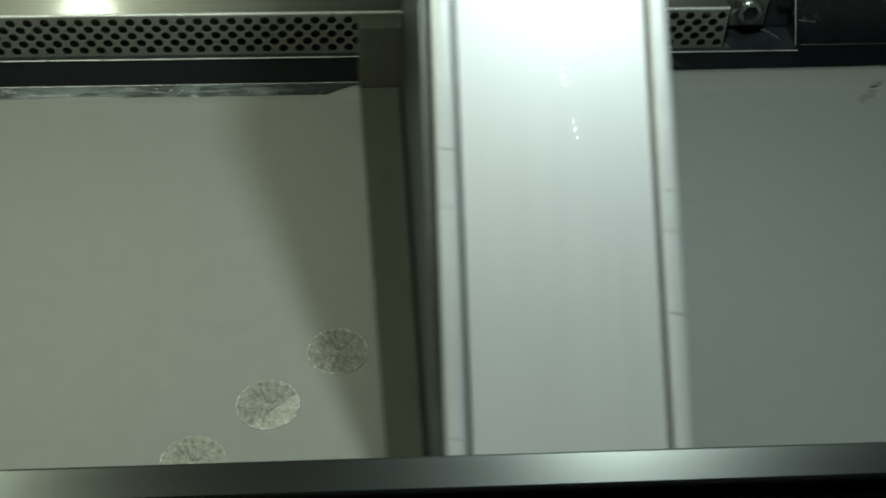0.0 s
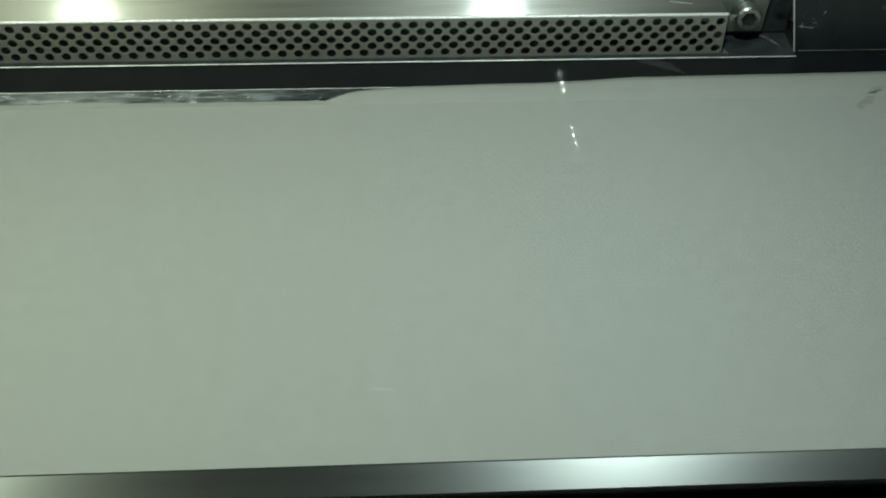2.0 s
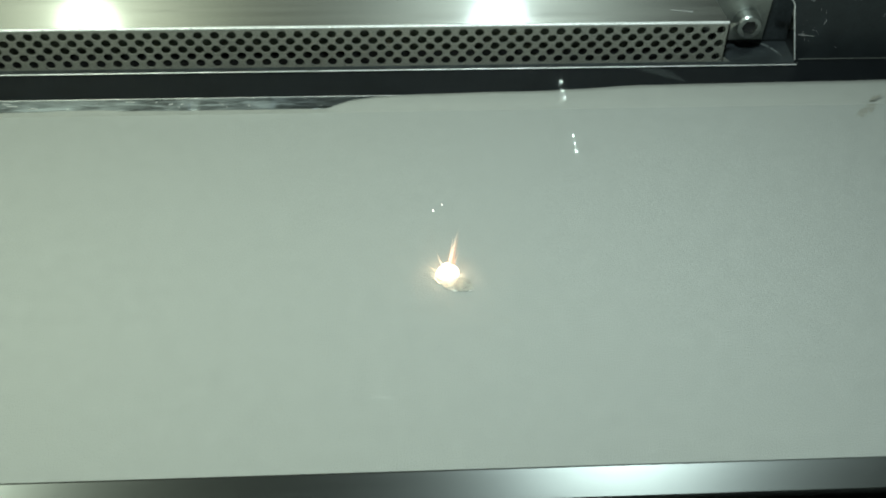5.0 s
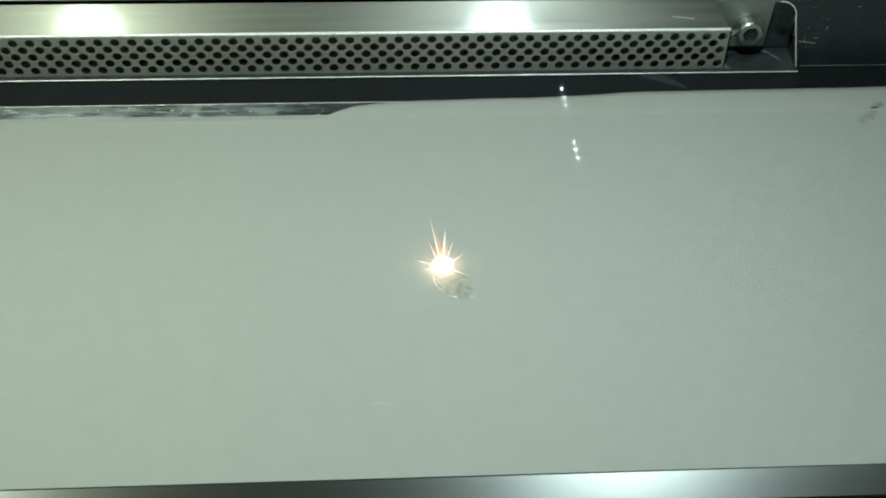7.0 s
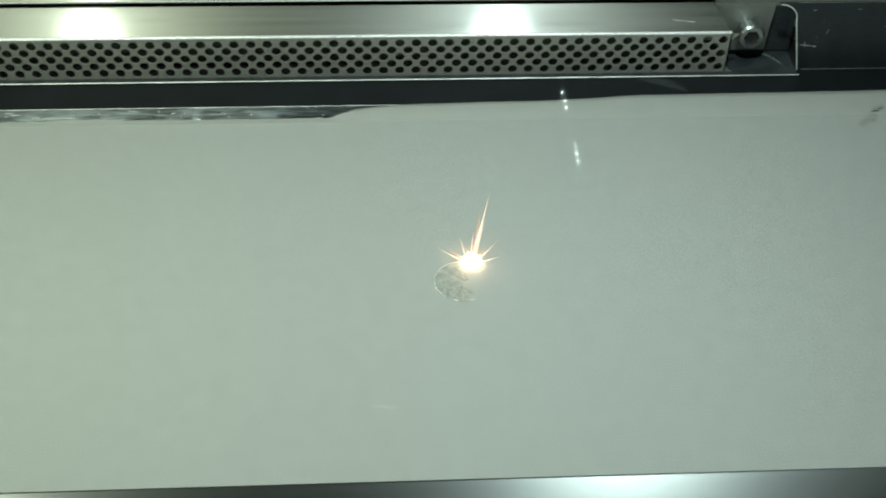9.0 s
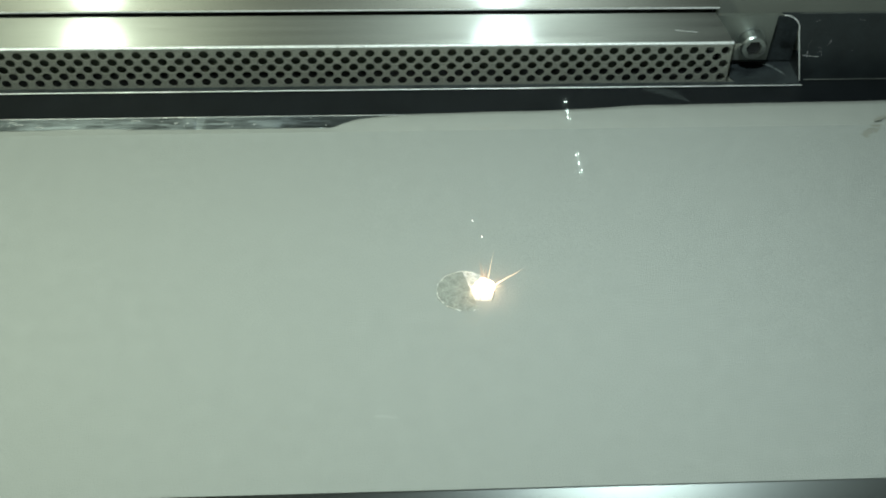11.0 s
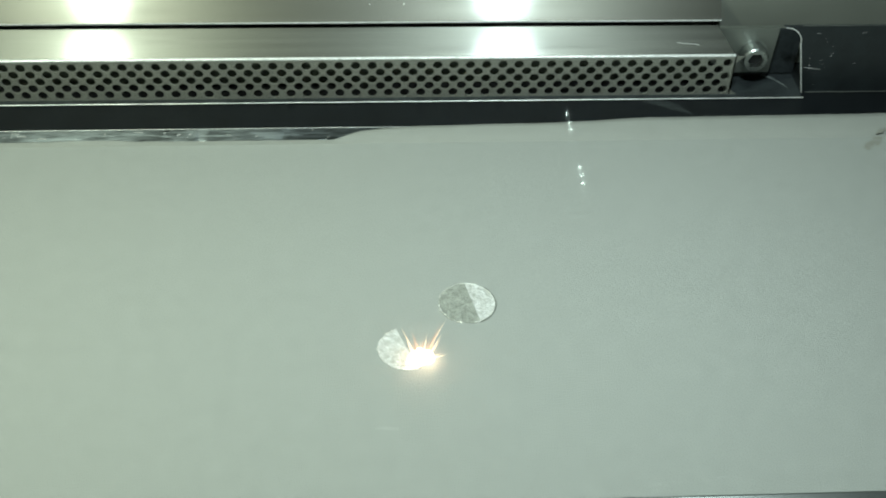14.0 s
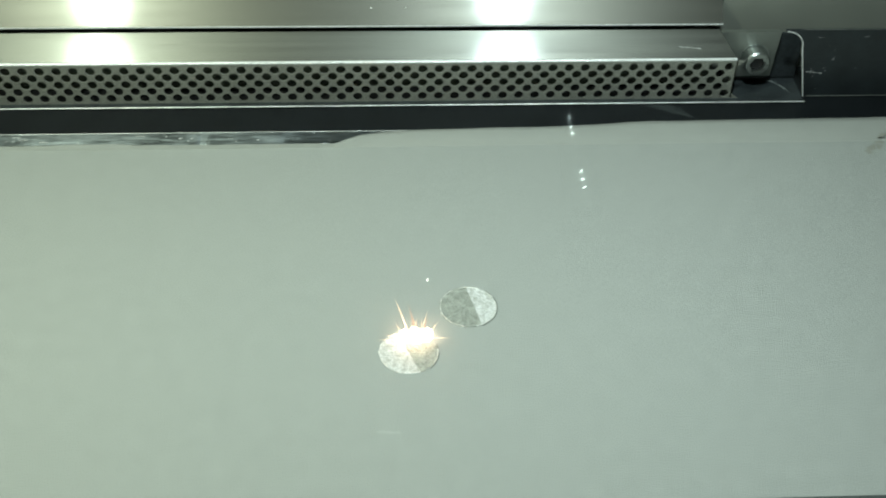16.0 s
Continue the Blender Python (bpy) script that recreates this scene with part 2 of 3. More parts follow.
# ---- the setting: deck, powder, walls
def setting():
    deck = part("floor_deck", block(-0.42, 0.42, -0.0320, 0.0040, -0.06, 0.0), M_BLACK)
    tagged(deck, "black anodised machine deck behind the powder bed", "deck", kind="structure")
    for name, x0, x1 in (("floor_deck_west", -0.42, -0.17), ("floor_deck_east", 0.215, 0.42)):
        tagged(part(name, block(x0, x1, -0.1980, -0.0325, -0.06, 0.0004), M_BLACK), "black anodised machine deck beside the powder bed", "deck", kind="structure")
    tagged(part("floor_deck_front", block(-0.42, 0.42, -0.2599, -0.1982, -0.06, 0.0), M_BLACK), "black anodised machine deck before the powder bed", "deck", kind="structure")
    tagged(part("floor", block(-0.42, 0.42, -0.70, -0.2662, -0.03, -0.0062), M_RUBBER), "dark ledge before the machine door", "floor", kind="structure")
    rail = part("seal_rail", rail_mesh(), M_RAIL)
    part("ridge_glint", tube([(x, *rail_crest(x)) for x in (-0.169, -0.1, -0.036, -0.029, -0.022, 0.214)], 0.0001, 6), M_EDGE, rail)
    rng = random.Random(31)
    # Glints scattered over the rail, painted as small pale bars.
    for k in range(24):
        x, u, ln = rng.uniform(-0.13, -0.02), rng.uniform(0.05, 0.95), rng.choice((0.0004, 0.0006, 0.0012, 0.0026))
        y, z = -0.0372 + 0.0040 * u, -0.0001 + 0.0016 * u
        part("rail_mark", tube([(x, y, z), (x + 0.5 * ln, y + rng.uniform(-0.0003, 0.0003), z + 0.0001), (x + ln, y + rng.uniform(-0.0004, 0.0004), z + 0.0001)], rng.uniform(0.00006, 0.00016), 5), M_EDGE, rail)
    tagged(rail, "narrow worn steel seal rail with nicks and painted glints, dusted with powder", "rail", kind="structure")
    slope = [(-0.0030, 0.0204), (0.0520, 0.0774), (0.0520, 0.34), (0.0600, 0.34), (0.0600, 0.0), (0.0045, 0.0), (0.0045, 0.0190), (-0.0026, 0.0198)]
    west = part("wall_back", prism(slope, "x", -0.42, 0.1065), M_BRUSHED_Z)
    tagged(west, "brushed stainless steel sloping back sheet", "wall", kind="structure")
    part("bottom_fold", tube([(-0.42, -0.0029, 0.0203), (0.1064, -0.0029, 0.0203)], 0.0003, 8), M_EDGE, west, "folded edge with its glint in the colour")
    for x, u in ((-0.0075, 0.004), (0.0035, 0.004), (0.041, 0.002)):
        part("spatter_speck", tube([(x, -0.0030 + u, 0.0205 + 1.036 * u), (x + 0.0004, -0.0030 + u, 0.0206 + 1.036 * u)], 0.0002, 6), M_EDGE, west)
    east = part("wall_back_east", prism([(0.0030, 0.0), (0.0030, 0.34), (0.0600, 0.34), (0.0600, 0.0)], "x", 0.1071, 0.42), M_EAST)
    tagged(east, "dull grey steel back sheet", "wall", kind="structure")
    # Unseen walls and roof, added pale to bounce light onto the steel.
    tagged(part("wall_west", block(-0.425, -0.42, -0.262, 0.06, -0.06, 0.34), M_SHELL), "unseen steel chamber side wall, pale to bounce light", "wall", kind="structure")
    tagged(part("wall_east", block(0.42, 0.425, -0.262, 0.06, -0.06, 0.34), M_SHELL), "unseen steel chamber side wall, pale to bounce light", "wall", kind="structure")
    tagged(part("ceiling", block(-0.425, 0.425, -0.262, 0.06, 0.34, 0.345), M_SHELL), "unseen steel chamber roof, pale to bounce light", "ceiling", kind="structure")
    front = [block(-0.425, 0.425, -0.266, -0.26, -0.06, 0.095), block(-0.425, 0.425, -0.266, -0.26, 0.31, 0.345),
             block(-0.425, -0.25, -0.266, -0.26, 0.095, 0.31), block(0.25, 0.425, -0.266, -0.26, 0.095, 0.31)]
    bm = bmesh.new()
    for b in front:
        me = bpy.data.meshes.new("tmp")
        b.to_mesh(me)
        b.free()
        bm.from_mesh(me)
        bpy.data.meshes.remove(me)
    tagged(part("wall_front", bm, M_SHELL), "steel chamber door frame round the window", "wall", kind="structure")
    pane = part("window_1", block(-0.25, 0.25, -0.26305, -0.263, 0.095, 0.31), M_GLASS)
    tagged(pane, "clear flat glass pane of the chamber door", "window", kind="structure")
    pane.visible_shadow = False
    sill = part("window_sill", block(-0.42, 0.42, -0.2562, -0.2504, 0.084, 0.100, 0.0005), M_SILL)
    sill.matrix_world = Matrix.Translation((0.06, -0.2533, 0)) @ pose(0, 0, 0, 0, 0, -0.3) @ Matrix.Translation((-0.06, 0.2533, 0))
    tagged(sill, "brushed steel sill bar along the chamber front", "sill", kind="structure")
    ledge = part("sill_gasket", block(-0.42, 0.42, -0.2599, -0.2565, 0.084, 0.0975, 0.0005), M_RUBBER)
    tagged(ledge, "matt black rubber door gasket before the sill", "gasket", kind="structure")


def rail_crest(x):
    """Where the rail's back edge runs: it sinks where the powder lies over it."""
    k = 0.0011 * max(0.0, min(1.0, (-0.022 - x) / 0.014))
    return -0.0324 - 0.80 * k, 0.0009 + 0.60 * k


def rail_mesh():
    """A chamfered strip with small nicks along its front edge."""
    bm = bmesh.new()
    rows = []
    n = 260
    for i in range(n + 1):
        x = -0.17 + 0.385 * i / n
        y, z = rail_crest(x)
        rail_mark = max(0.0, noise.noise((x * 160, 3.1, 0)) - 0.25) * 0.0016
        rows.append([bm.verts.new(p) for p in ((x, -0.0400, -0.003), (x, -0.0388, -0.0011 - rail_mark), (x, -0.0372 + rail_mark, -0.0002), (x, y, z), (x, y + 0.0005, z - 0.0002), (x, y + 0.0005, -0.003))])
    for a, b in zip(rows, rows[1:]):
        for k in range(5):
            bm.faces.new((a[k], b[k], b[k + 1], a[k + 1]))
    bm.faces.new(rows[0])
    bm.faces.new(rows[-1][::-1])
    return bm


def powder_bed():
    bed = part("powder_bed", block(-0.17, 0.215, -0.1979, -0.0386, -0.05, -0.0006), M_POWDER_OLD)
    tagged(bed, "level bed of fine grey metal powder", "powder", kind="stuff")
    # powder pushed back over the rail, with a wandering edge
    edge = [(-0.170, -0.0376), (-0.12, -0.0376), (-0.106, -0.0374), (-0.098, -0.0371), (-0.085, -0.0371), (-0.079, -0.0378), (-0.06, -0.0380), (-0.04, -0.0380),
            (-0.0215, -0.0382), (-0.019, -0.0374), (-0.0155, -0.0352), (-0.011, -0.0330), (-0.003, -0.0315), (0.0066, -0.0309),
            (0.03, -0.0301), (0.05, -0.0298), (0.0714, -0.0283), (0.08, -0.0276), (0.11, -0.0272), (0.158, -0.0267), (0.215, -0.0265)]
    bm = bmesh.new()
    rows = []
    n = 300
    for i in range(n + 1):
        x = -0.17 + 0.385 * i / n
        for (xa, ya), (xb, yb) in zip(edge, edge[1:]):
            if xa <= x <= xb + 1e-9:
                y = ya + (yb - ya) * (x - xa) / (xb - xa)
                break
        y += 0.00012 * noise.noise((x * 300, 0, 0)) + 0.00025 * noise.noise((x * 60, 5, 0))
        y -= 0.0007 if x < -0.02 else 0.0013
        w = y + 0.0392
        rows.append([bm.verts.new((x, yy, zz)) for yy, zz in ((-0.0405, -0.0010), (-0.0392, 0.00012), (-0.0392 + 0.25 * w, 0.0010 + 0.02 * w), (-0.0392 + 0.75 * w, 0.00115 + 0.01 * w), (y - 0.0003, 0.00115), (y, -0.0006))])
    for a, b in zip(rows, rows[1:]):
        for k in range(5):
            bm.faces.new((a[k], b[k], b[k + 1], a[k + 1]))
    spill = smooth(part("powder_spill", bm, M_POWDER_OLD))
    tagged(spill, "ridge of grey powder pushed back over the rail", "powder", kind="stuff")


setting()
powder_bed()


# ---- the fresh layer that the recoater draws over the bed
def fresh_layer():
    ob = part("powder_layer", block(0.022, 0.41, -0.1978, -0.0390, -0.0005, -0.0001), M_POWDER)
    return tagged(ob, "thin fresh layer of grey metal powder drawn over the bed", "powder")


LAYER = fresh_layer()


# ---- perforated gas outlet at the back
PITCH, ROW, FACE = 0.005164, 0.00255, -0.0165


def outlet():
    box = thing("gas_outlet", "folded stainless steel gas outlet box with perforated front", "gas outlet")
    x_right, x_left, z0, z1 = 0.1088, -0.235, 0.0006, 0.01565
    bm = bmesh.new()

    def flat(*pts):
        bm.faces.new([bm.verts.new((x, FACE, max(z0, min(z1, z)))) for x, z in pts])
    rad, sides, half = 0.00150, 16, PITCH / 2
    last, z_top, z_bot = -0.1205 + PITCH * 44, 0.0130, 0.0130 - 4 * ROW
    for r in range(5):
        zc = z_top - r * ROW
        shift = -half if r % 2 else 0.0
        for k in range(-22, 45):
            xc = -0.1205 + PITCH * k + shift
            rim, outer, back = [], [], []
            for q in range(sides):
                w = 2 * math.pi * q / sides
                c, d = math.cos(w), math.sin(w)
                f = 1.0 / (abs(c) / half + abs(d) / ROW)
                outer.append(bm.verts.new((xc + c * f, FACE, max(z0, zc + d * f))))
                rim.append(bm.verts.new((xc + c * rad, FACE, zc + d * rad)))
                back.append(bm.verts.new((xc + c * rad, FACE + 0.0006, zc + d * rad)))
            for q in range(sides):
                j = (q + 1) % sides
                bm.faces.new((rim[q], rim[j], outer[j], outer[q]))
                bm.faces.new((rim[j], rim[q], back[q], back[j]))
            if r == 0:
                flat((xc + half, zc), (xc + PITCH, zc + ROW), (xc, zc + ROW))
            if r == 4:
                flat((xc + half, zc), (xc, zc - ROW), (xc + PITCH, zc - ROW))
        if r % 2:
            flat((last, zc), (last + half, zc - ROW), (last + half, zc + ROW))
    flat((last + half, z0), (x_right, z0), (x_right, z1), (last + half, z1))
    flat((x_left, z_top + ROW), (x_right, z_top + ROW), (x_right, z1 + 0.001), (x_left, z1 + 0.001))
    part("perforated_front", bm, M_PERF, box, "steel front with five staggered rows of round holes")
    top = part("top", prism([(FACE + 0.0003, z1 - 0.0008), (FACE + 0.0003, z1 + 0.0001), (-0.0090, 0.0223), (-0.0080, 0.0215), (-0.0080, 0.0204)], "x", x_left, x_right), M_BRUSHED_X, box, "brushed steel top of the folded box")
    for v in top.data.vertices:
        if v.co.x > 0.1 and v.co.y > -0.010:
            v.co.x -= 0.0052
    part("scratch", tube([(0.0900, -0.0131, 0.01855), (0.0972, -0.0137, 0.0181)], 0.00008, 4), M_EDGE, box)
    # Highlight on the fold, painted as a paler bar than the sheet.
    part("folded_edge", tube([(x_left, FACE + 0.0003, z1 - 0.0001), (x_right, FACE + 0.0003, z1 - 0.0001)], 0.00055, 10), M_EDGE, box, "rounded fold with its glint in the colour")
    part("end", block(x_right - 0.0010, x_right - 0.0001, FACE + 0.0012, -0.0079, z0, z1 - 0.0011), M_TAB, box)
    # The box's inner shade is put into dark back and black floor.
    part("back", block(x_left, x_right - 0.0055, -0.0090, -0.0080, z0, z1 + 0.003), M_INNER, box, "inner back with its shade in the dark colour")
    part("bottom", block(x_left, x_right - 0.0012, FACE + 0.0012, -0.0091, z0, z0 + 0.0008), M_RUBBER, box, "inner floor blackened like its shade")
    tab = part("mounting_tab", prism([(0.1080, 0.0035), (0.1238, 0.0035), (0.1246, 0.0204), (0.1050, 0.0204)], "y", -0.0078, -0.0063), M_TAB, box, "grey steel mounting tab")
    return box


def bolt():
    b = thing("socket_bolt", "zinc-plated socket head bolt through the mounting tab", "bolt")
    r, h = 0.0043, 0.0044
    bm = bmesh.new()
    n = 24
    prof = [(r, 0.0), (r, h - 0.0005), (r - 0.0005, h)]
    rings = [[bm.verts.new((a * math.cos(2 * math.pi * k / n), a * math.sin(2 * math.pi * k / n), z)) for k in range(n)] for a, z in prof]
    for p, q in zip(rings, rings[1:]):
        for k in range(n):
            bm.faces.new((p[k], p[(k + 1) % n], q[(k + 1) % n], q[k]))

    def hexed(k):
        w = 2 * math.pi * k / n
        f = math.cos(math.pi / 6) / math.cos((w % (math.pi / 3)) - math.pi / 6)
        return 0.0027 * f * math.cos(w), 0.0027 * f * math.sin(w)
    top = [bm.verts.new((*hexed(k), h)) for k in range(n)]
    low = [bm.verts.new((*hexed(k), h - 0.0022)) for k in range(n)]
    for k in range(n):
        j = (k + 1) % n
        bm.faces.new((rings[2][k], rings[2][j], top[j], top[k]))
        bm.faces.new((top[k], top[j], low[j], low[k]))
    bm.faces.new(low)
    bm.faces.new(rings[0][::-1])
    # A black plug is put in as the shade down the socket.
    part("socket", tube([(0, 0, h - 0.0021), (0, 0, h - 0.0011)], 0.0025, 6), M_RUBBER, b, "black plug painted in for the shade down the hexagon socket")
    part("head", bm, M_BOLT, b, "knurled head with a hexagon socket")
    bm = tube([(0, 0, -0.0015), (0, 0, -0.0002)], 0.0048, 24)
    part("washer", bm, M_BOLT, b)
    b.matrix_world = pose(0.1172, -0.0082, 0.0111, 90, 0, 0)
    return b


def panel():
    p = thing("black_panel", "scratched black anodised panel with bright bare edges", "panel")
    x0, zt, rad = 0.1338, 0.0256, 0.0060
    arc = [(x0 - 0.0042 - rad + rad * math.cos(a), zt - 0.0006 - rad + rad * math.sin(a)) for a in (radians(9 * i) for i in range(11))]
    outline = [(0.415, 0.0002), (x0, 0.0002)] + arc + [(x0 - 0.0050 - rad, zt), (0.415, zt)]
    part("plate", prism(outline, "y", -0.0150, -0.0143), M_PANEL, p, "black plate with a rounded cut-out")
    part("bare_edge", tube([(x0, -0.0151, 0.0002)] + [(a, -0.0151, b) for a, b in arc], 0.00022, 6, [1.0 + 0.5 * noise.noise((i * 0.9, 4, 0)) for i in range(len(arc) + 1)]), M_EDGE, p, "bright bare metal edge")
    # Added plate that paints the recess's shade between tab and cut-out.
    part("recess_shade", block(0.1076, 0.1335, -0.0046, -0.0040, 0.0010, 0.0180), M_TRAY, p, "dark plate put in for the shade of the recess")
    part("top_edge", tube([(x0 - 0.0050, -0.0149, zt), (0.415, -0.0149, zt)], 0.00010, 6), M_TAB, p)
    part("foot_edge", tube([(x0 + 0.0012, -0.0153, 0.0006), (0.415, -0.0153, 0.0006)], 0.00014, 6), M_TAB, p)
    rng = random.Random(4)
    for k in range(26):
        x, z, a, ln = rng.choice((rng.uniform(0.1335, 0.142), rng.uniform(0.1335, 0.175))), rng.uniform(0.003, 0.023), rng.choice((rng.uniform(-0.3, 0.2), rng.uniform(1.0, 1.9))), rng.choice((0.0002, 0.0003, 0.0004, 0.0016))
        part("scratch", tube([(x, -0.0150, z), (x + ln * math.cos(a), -0.0150, z + ln * math.sin(a))], rng.choice((0.00003, 0.00003, 0.00005)), 4), M_EDGE, p)
    part("long_scratch", tube([(0.1326, -0.0150, 0.0100), (0.1382, -0.0150, 0.0092)], 0.00008, 4), M_EDGE, p)
    return p


def tray():
    t = thing("outlet_tray", "dark sheet metal tray with a bright front lip", "tray")
    part("sheet", block(-0.235, 0.1330, -0.0181, -0.0052, 0.0002, 0.0009), M_TRAY, t, "dark stained sheet")
    rows = [(-0.235 + 0.3685 * i / 90, -0.0184 + 0.00008 * noise.noise((i * 0.37, 1, 0)), 0.0006) for i in range(91)]
    part("lip", tube(rows, 0.00019, 6, [1 + 0.35 * noise.noise((i * 0.61, 7, 0)) for i in range(91)]), M_EDGE, t, "worn lip with its glint in the colour")
    arc = [(0.1222 + 0.0075 * u, -0.0058 - 0.0078 * u * u + 0.0006 * noise.noise((u * 9, 2, 0)), 0.00093) for u in (k / 14 for k in range(15))]
    part("powder_dust", film(arc, 0.0017, 5), M_DUST_THICK, t, "smear of pale powder dust")
    part("powder_dust", film([(0.1135 + 0.0070 * k / 8, -0.0150 + 0.0012 * noise.noise((k, 3, 1)), 0.00092) for k in range(9)], 0.0007, 6), M_DUST, t, "thin dust")
    return t


outlet()
bolt()
panel()
tray()


# ---- the recoater
def recoater():
    r = thing("recoater", "recoater carriage with a sloping bright aluminium cover", "recoater")
    slope = 0.77

    def rise(y):
        return 0.02382 + slope * (y + 0.1936)
    ya, yb = -0.19648, -0.08761
    body = [(-0.1940, 0.0045), (-0.1940, rise(-0.1940) - 0.0022), (yb, rise(yb) - 0.0022), (-0.036, rise(yb) - 0.0022), (-0.036, 0.0045)]
    part("body", prism(body, "x", 0.0037, 0.05714, 0.0004), M_SIDE, r, "dark steel carriage body")
    n = Vector((0, -slope, 1)).normalized()

    def on(x, y, up):
        return Vector((x, y, rise(y))) + n * up
    bm = bmesh.new()
    prof = [(0.00626, -0.0014), (0.00626, 0.0), (0.05762, 0.0), (0.05762, -0.0014)]
    ends = [[bm.verts.new(on(x, y, u)) for x, u in prof] for y in (ya, yb)]
    for k in range(4):
        bm.faces.new((ends[0][k], ends[0][(k + 1) % 4], ends[1][(k + 1) % 4], ends[1][k]))
    bm.faces.new(ends[0][::-1])
    bm.faces.new(ends[1])
    part("cover", bm, M_COVER, r, "brushed aluminium cover plate")
    for x in (0.00828, 0.0559):
        bm = bmesh.new()
        ends = []
        for y in (ya, yb):
            ring = [on(x + 0.00216 * math.cos(a), y, 0.0003 + 0.00122 * math.sin(a)) for a in (math.pi * k / 10 for k in range(11))]
            ring += [on(x - 0.00216, y, -0.0014), on(x + 0.00216, y, -0.0014)]
            ends.append([bm.verts.new(v) for v in ring])
        for k in range(13):
            bm.faces.new((ends[0][k], ends[0][(k + 1) % 13], ends[1][(k + 1) % 13], ends[1][k]))
        bm.faces.new(ends[0][::-1])
        bm.faces.new(ends[1])
        part("rim", bm, M_RIM, r, "rounded bright rim of the cover")
    # Shade in the grooves is put in as dark steel bars.
    for x in (0.01106, 0.05321):
        part("groove", tube([on(x, ya, 0.0), on(x, yb, 0.0)], 0.00055, 8), M_SIDE, r, "dark bar for the shaded groove beside the rim")
    for x, y, ln in ((0.00828, -0.1420, 0.0043), (0.00828, -0.1520, 0.0020), (0.0559, -0.1570, 0.0030), (0.0559, -0.1710, 0.0036), (0.0559, -0.1500, 0.0022), (0.00828, -0.1905, 0.0024)):
        pts = [on(x + ln * (s - 0.5), y - 0.0006 * s, 0.0003 + 0.00126 * math.sqrt(max(0.0, 1 - (ln * (s - 0.5) / 0.00216) ** 2))) for s in (0.05, 0.25, 0.5, 0.75, 0.95)]
        part("rim_nick", tube(pts, 0.00007, 5), M_SIDE, r)
    flange = [(0.0565, -0.186), (0.0565, -0.0330), (-0.0092, -0.0330), (-0.0056, -0.186)]
    part("blade_holder", prism(flange, "z", 0.0006, 0.0042, 0.0005), M_FOOT, r, "flat steel blade holder")
    part("holder_rib", block(-0.0092, 0.0038, -0.040, -0.0334, 0.0042, 0.0262, 0.0006), M_FOOT, r, "upright end of the blade holder")
    # Dark bar put in for the shade in the seam between holder and body.
    part("shadow_gap", tube([(0.0033, -0.1855, 0.0046), (0.0036, -0.0405, 0.0046)], 0.0008, 6), M_RUBBER, r, "dark strip standing for the shade in the gap")
    part("pale_scrape", tube([(-0.0068, -0.1215, 0.0043), (-0.0070, -0.1250, 0.0043), (-0.0066, -0.1285, 0.0043)], 0.00016, 5), M_TAB, r)
    part("blade", block(0.0225, 0.0255, -0.186, -0.0392, 0.0000, 0.0008), M_RUBBER, r, "black recoating blade")
    return r


RECOATER = recoater()


# ---- fused discs
STEP, FIRST, RADIUS = (-0.01653, -0.01625), (0.0165, -0.1105), 0.00752


def ragged(points, amount, seed):
    return [(x + amount * noise.noise((x * 1500, y * 1500, seed)), y + amount * noise.noise((x * 1500, y * 1500, seed + 9))) for x, y in points]


def fused_top(outline, z0, z1, seed):
    """A flat cake with a slightly raised, uneven rim."""
    bm = bmesh.new()
    outline = ragged(outline, 0.00022, seed)
    cx, cy = sum(p[0] for p in outline) / len(outline), sum(p[1] for p in outline) / len(outline)
    low = [bm.verts.new((x, y, z0)) for x, y in outline]
    top = [bm.verts.new((x, y, z1 + 0.00012 * noise.noise((x * 2500, y * 2500, seed)))) for x, y in outline]
    inn = [bm.verts.new((cx + (x - cx) * 0.9, cy + (y - cy) * 0.9, z1 - 0.00004)) for x, y in outline]
    k = len(outline)
    for i in range(k):
        j = (i + 1) % k
        bm.faces.new((low[i], low[j], top[j], top[i]))
        bm.faces.new((top[i], top[j], inn[j], inn[i]))
    bm.faces.new(inn)
    bm.faces.new(low[::-1])
    return bm


def circle(n=72, r=RADIUS):
    return [(r * math.cos(2 * math.pi * k / n), r * math.sin(2 * math.pi * k / n)) for k in range(n)]


def clip(poly, a, b, c):
    """The part of a polygon where a x + b y <= c."""
    out = []
    for (x0, y0), (x1, y1) in zip(poly, poly[1:] + poly[:1]):
        d0, d1 = a * x0 + b * y0 - c, a * x1 + b * y1 - c
        if d0 <= 0:
            out.append((x0, y0))
        if d0 * d1 < 0:
            s = d0 / (d0 - d1)
            out.append((x0 + s * (x1 - x0), y0 + s * (y1 - y0)))
    return out


def dense(poly, step=0.0006):
    out = []
    for (x0, y0), (x1, y1) in zip(poly, poly[1:] + poly[:1]):
        n = max(1, int(math.hypot(x1 - x0, y1 - y0) / step))
        out += [(x0 + (x1 - x0) * i / n, y0 + (y1 - y0) * i / n) for i in range(n)]
    return out


def crumbs(arc, k, z, parent):
    """The bright, uneven bead round a disc's edge."""
    arc = ragged(arc, 0.00022, k)
    wide = [0.1 + 3.6 * max(0.0, 0.1 + noise.noise((x * 1900, y * 1900, k + 3))) for x, y in arc]
    part("edge_bead", tube([(x, y, z) for x, y in arc], 0.00013, 5, wide), M_BEAD, parent, "bright crumbly bead")


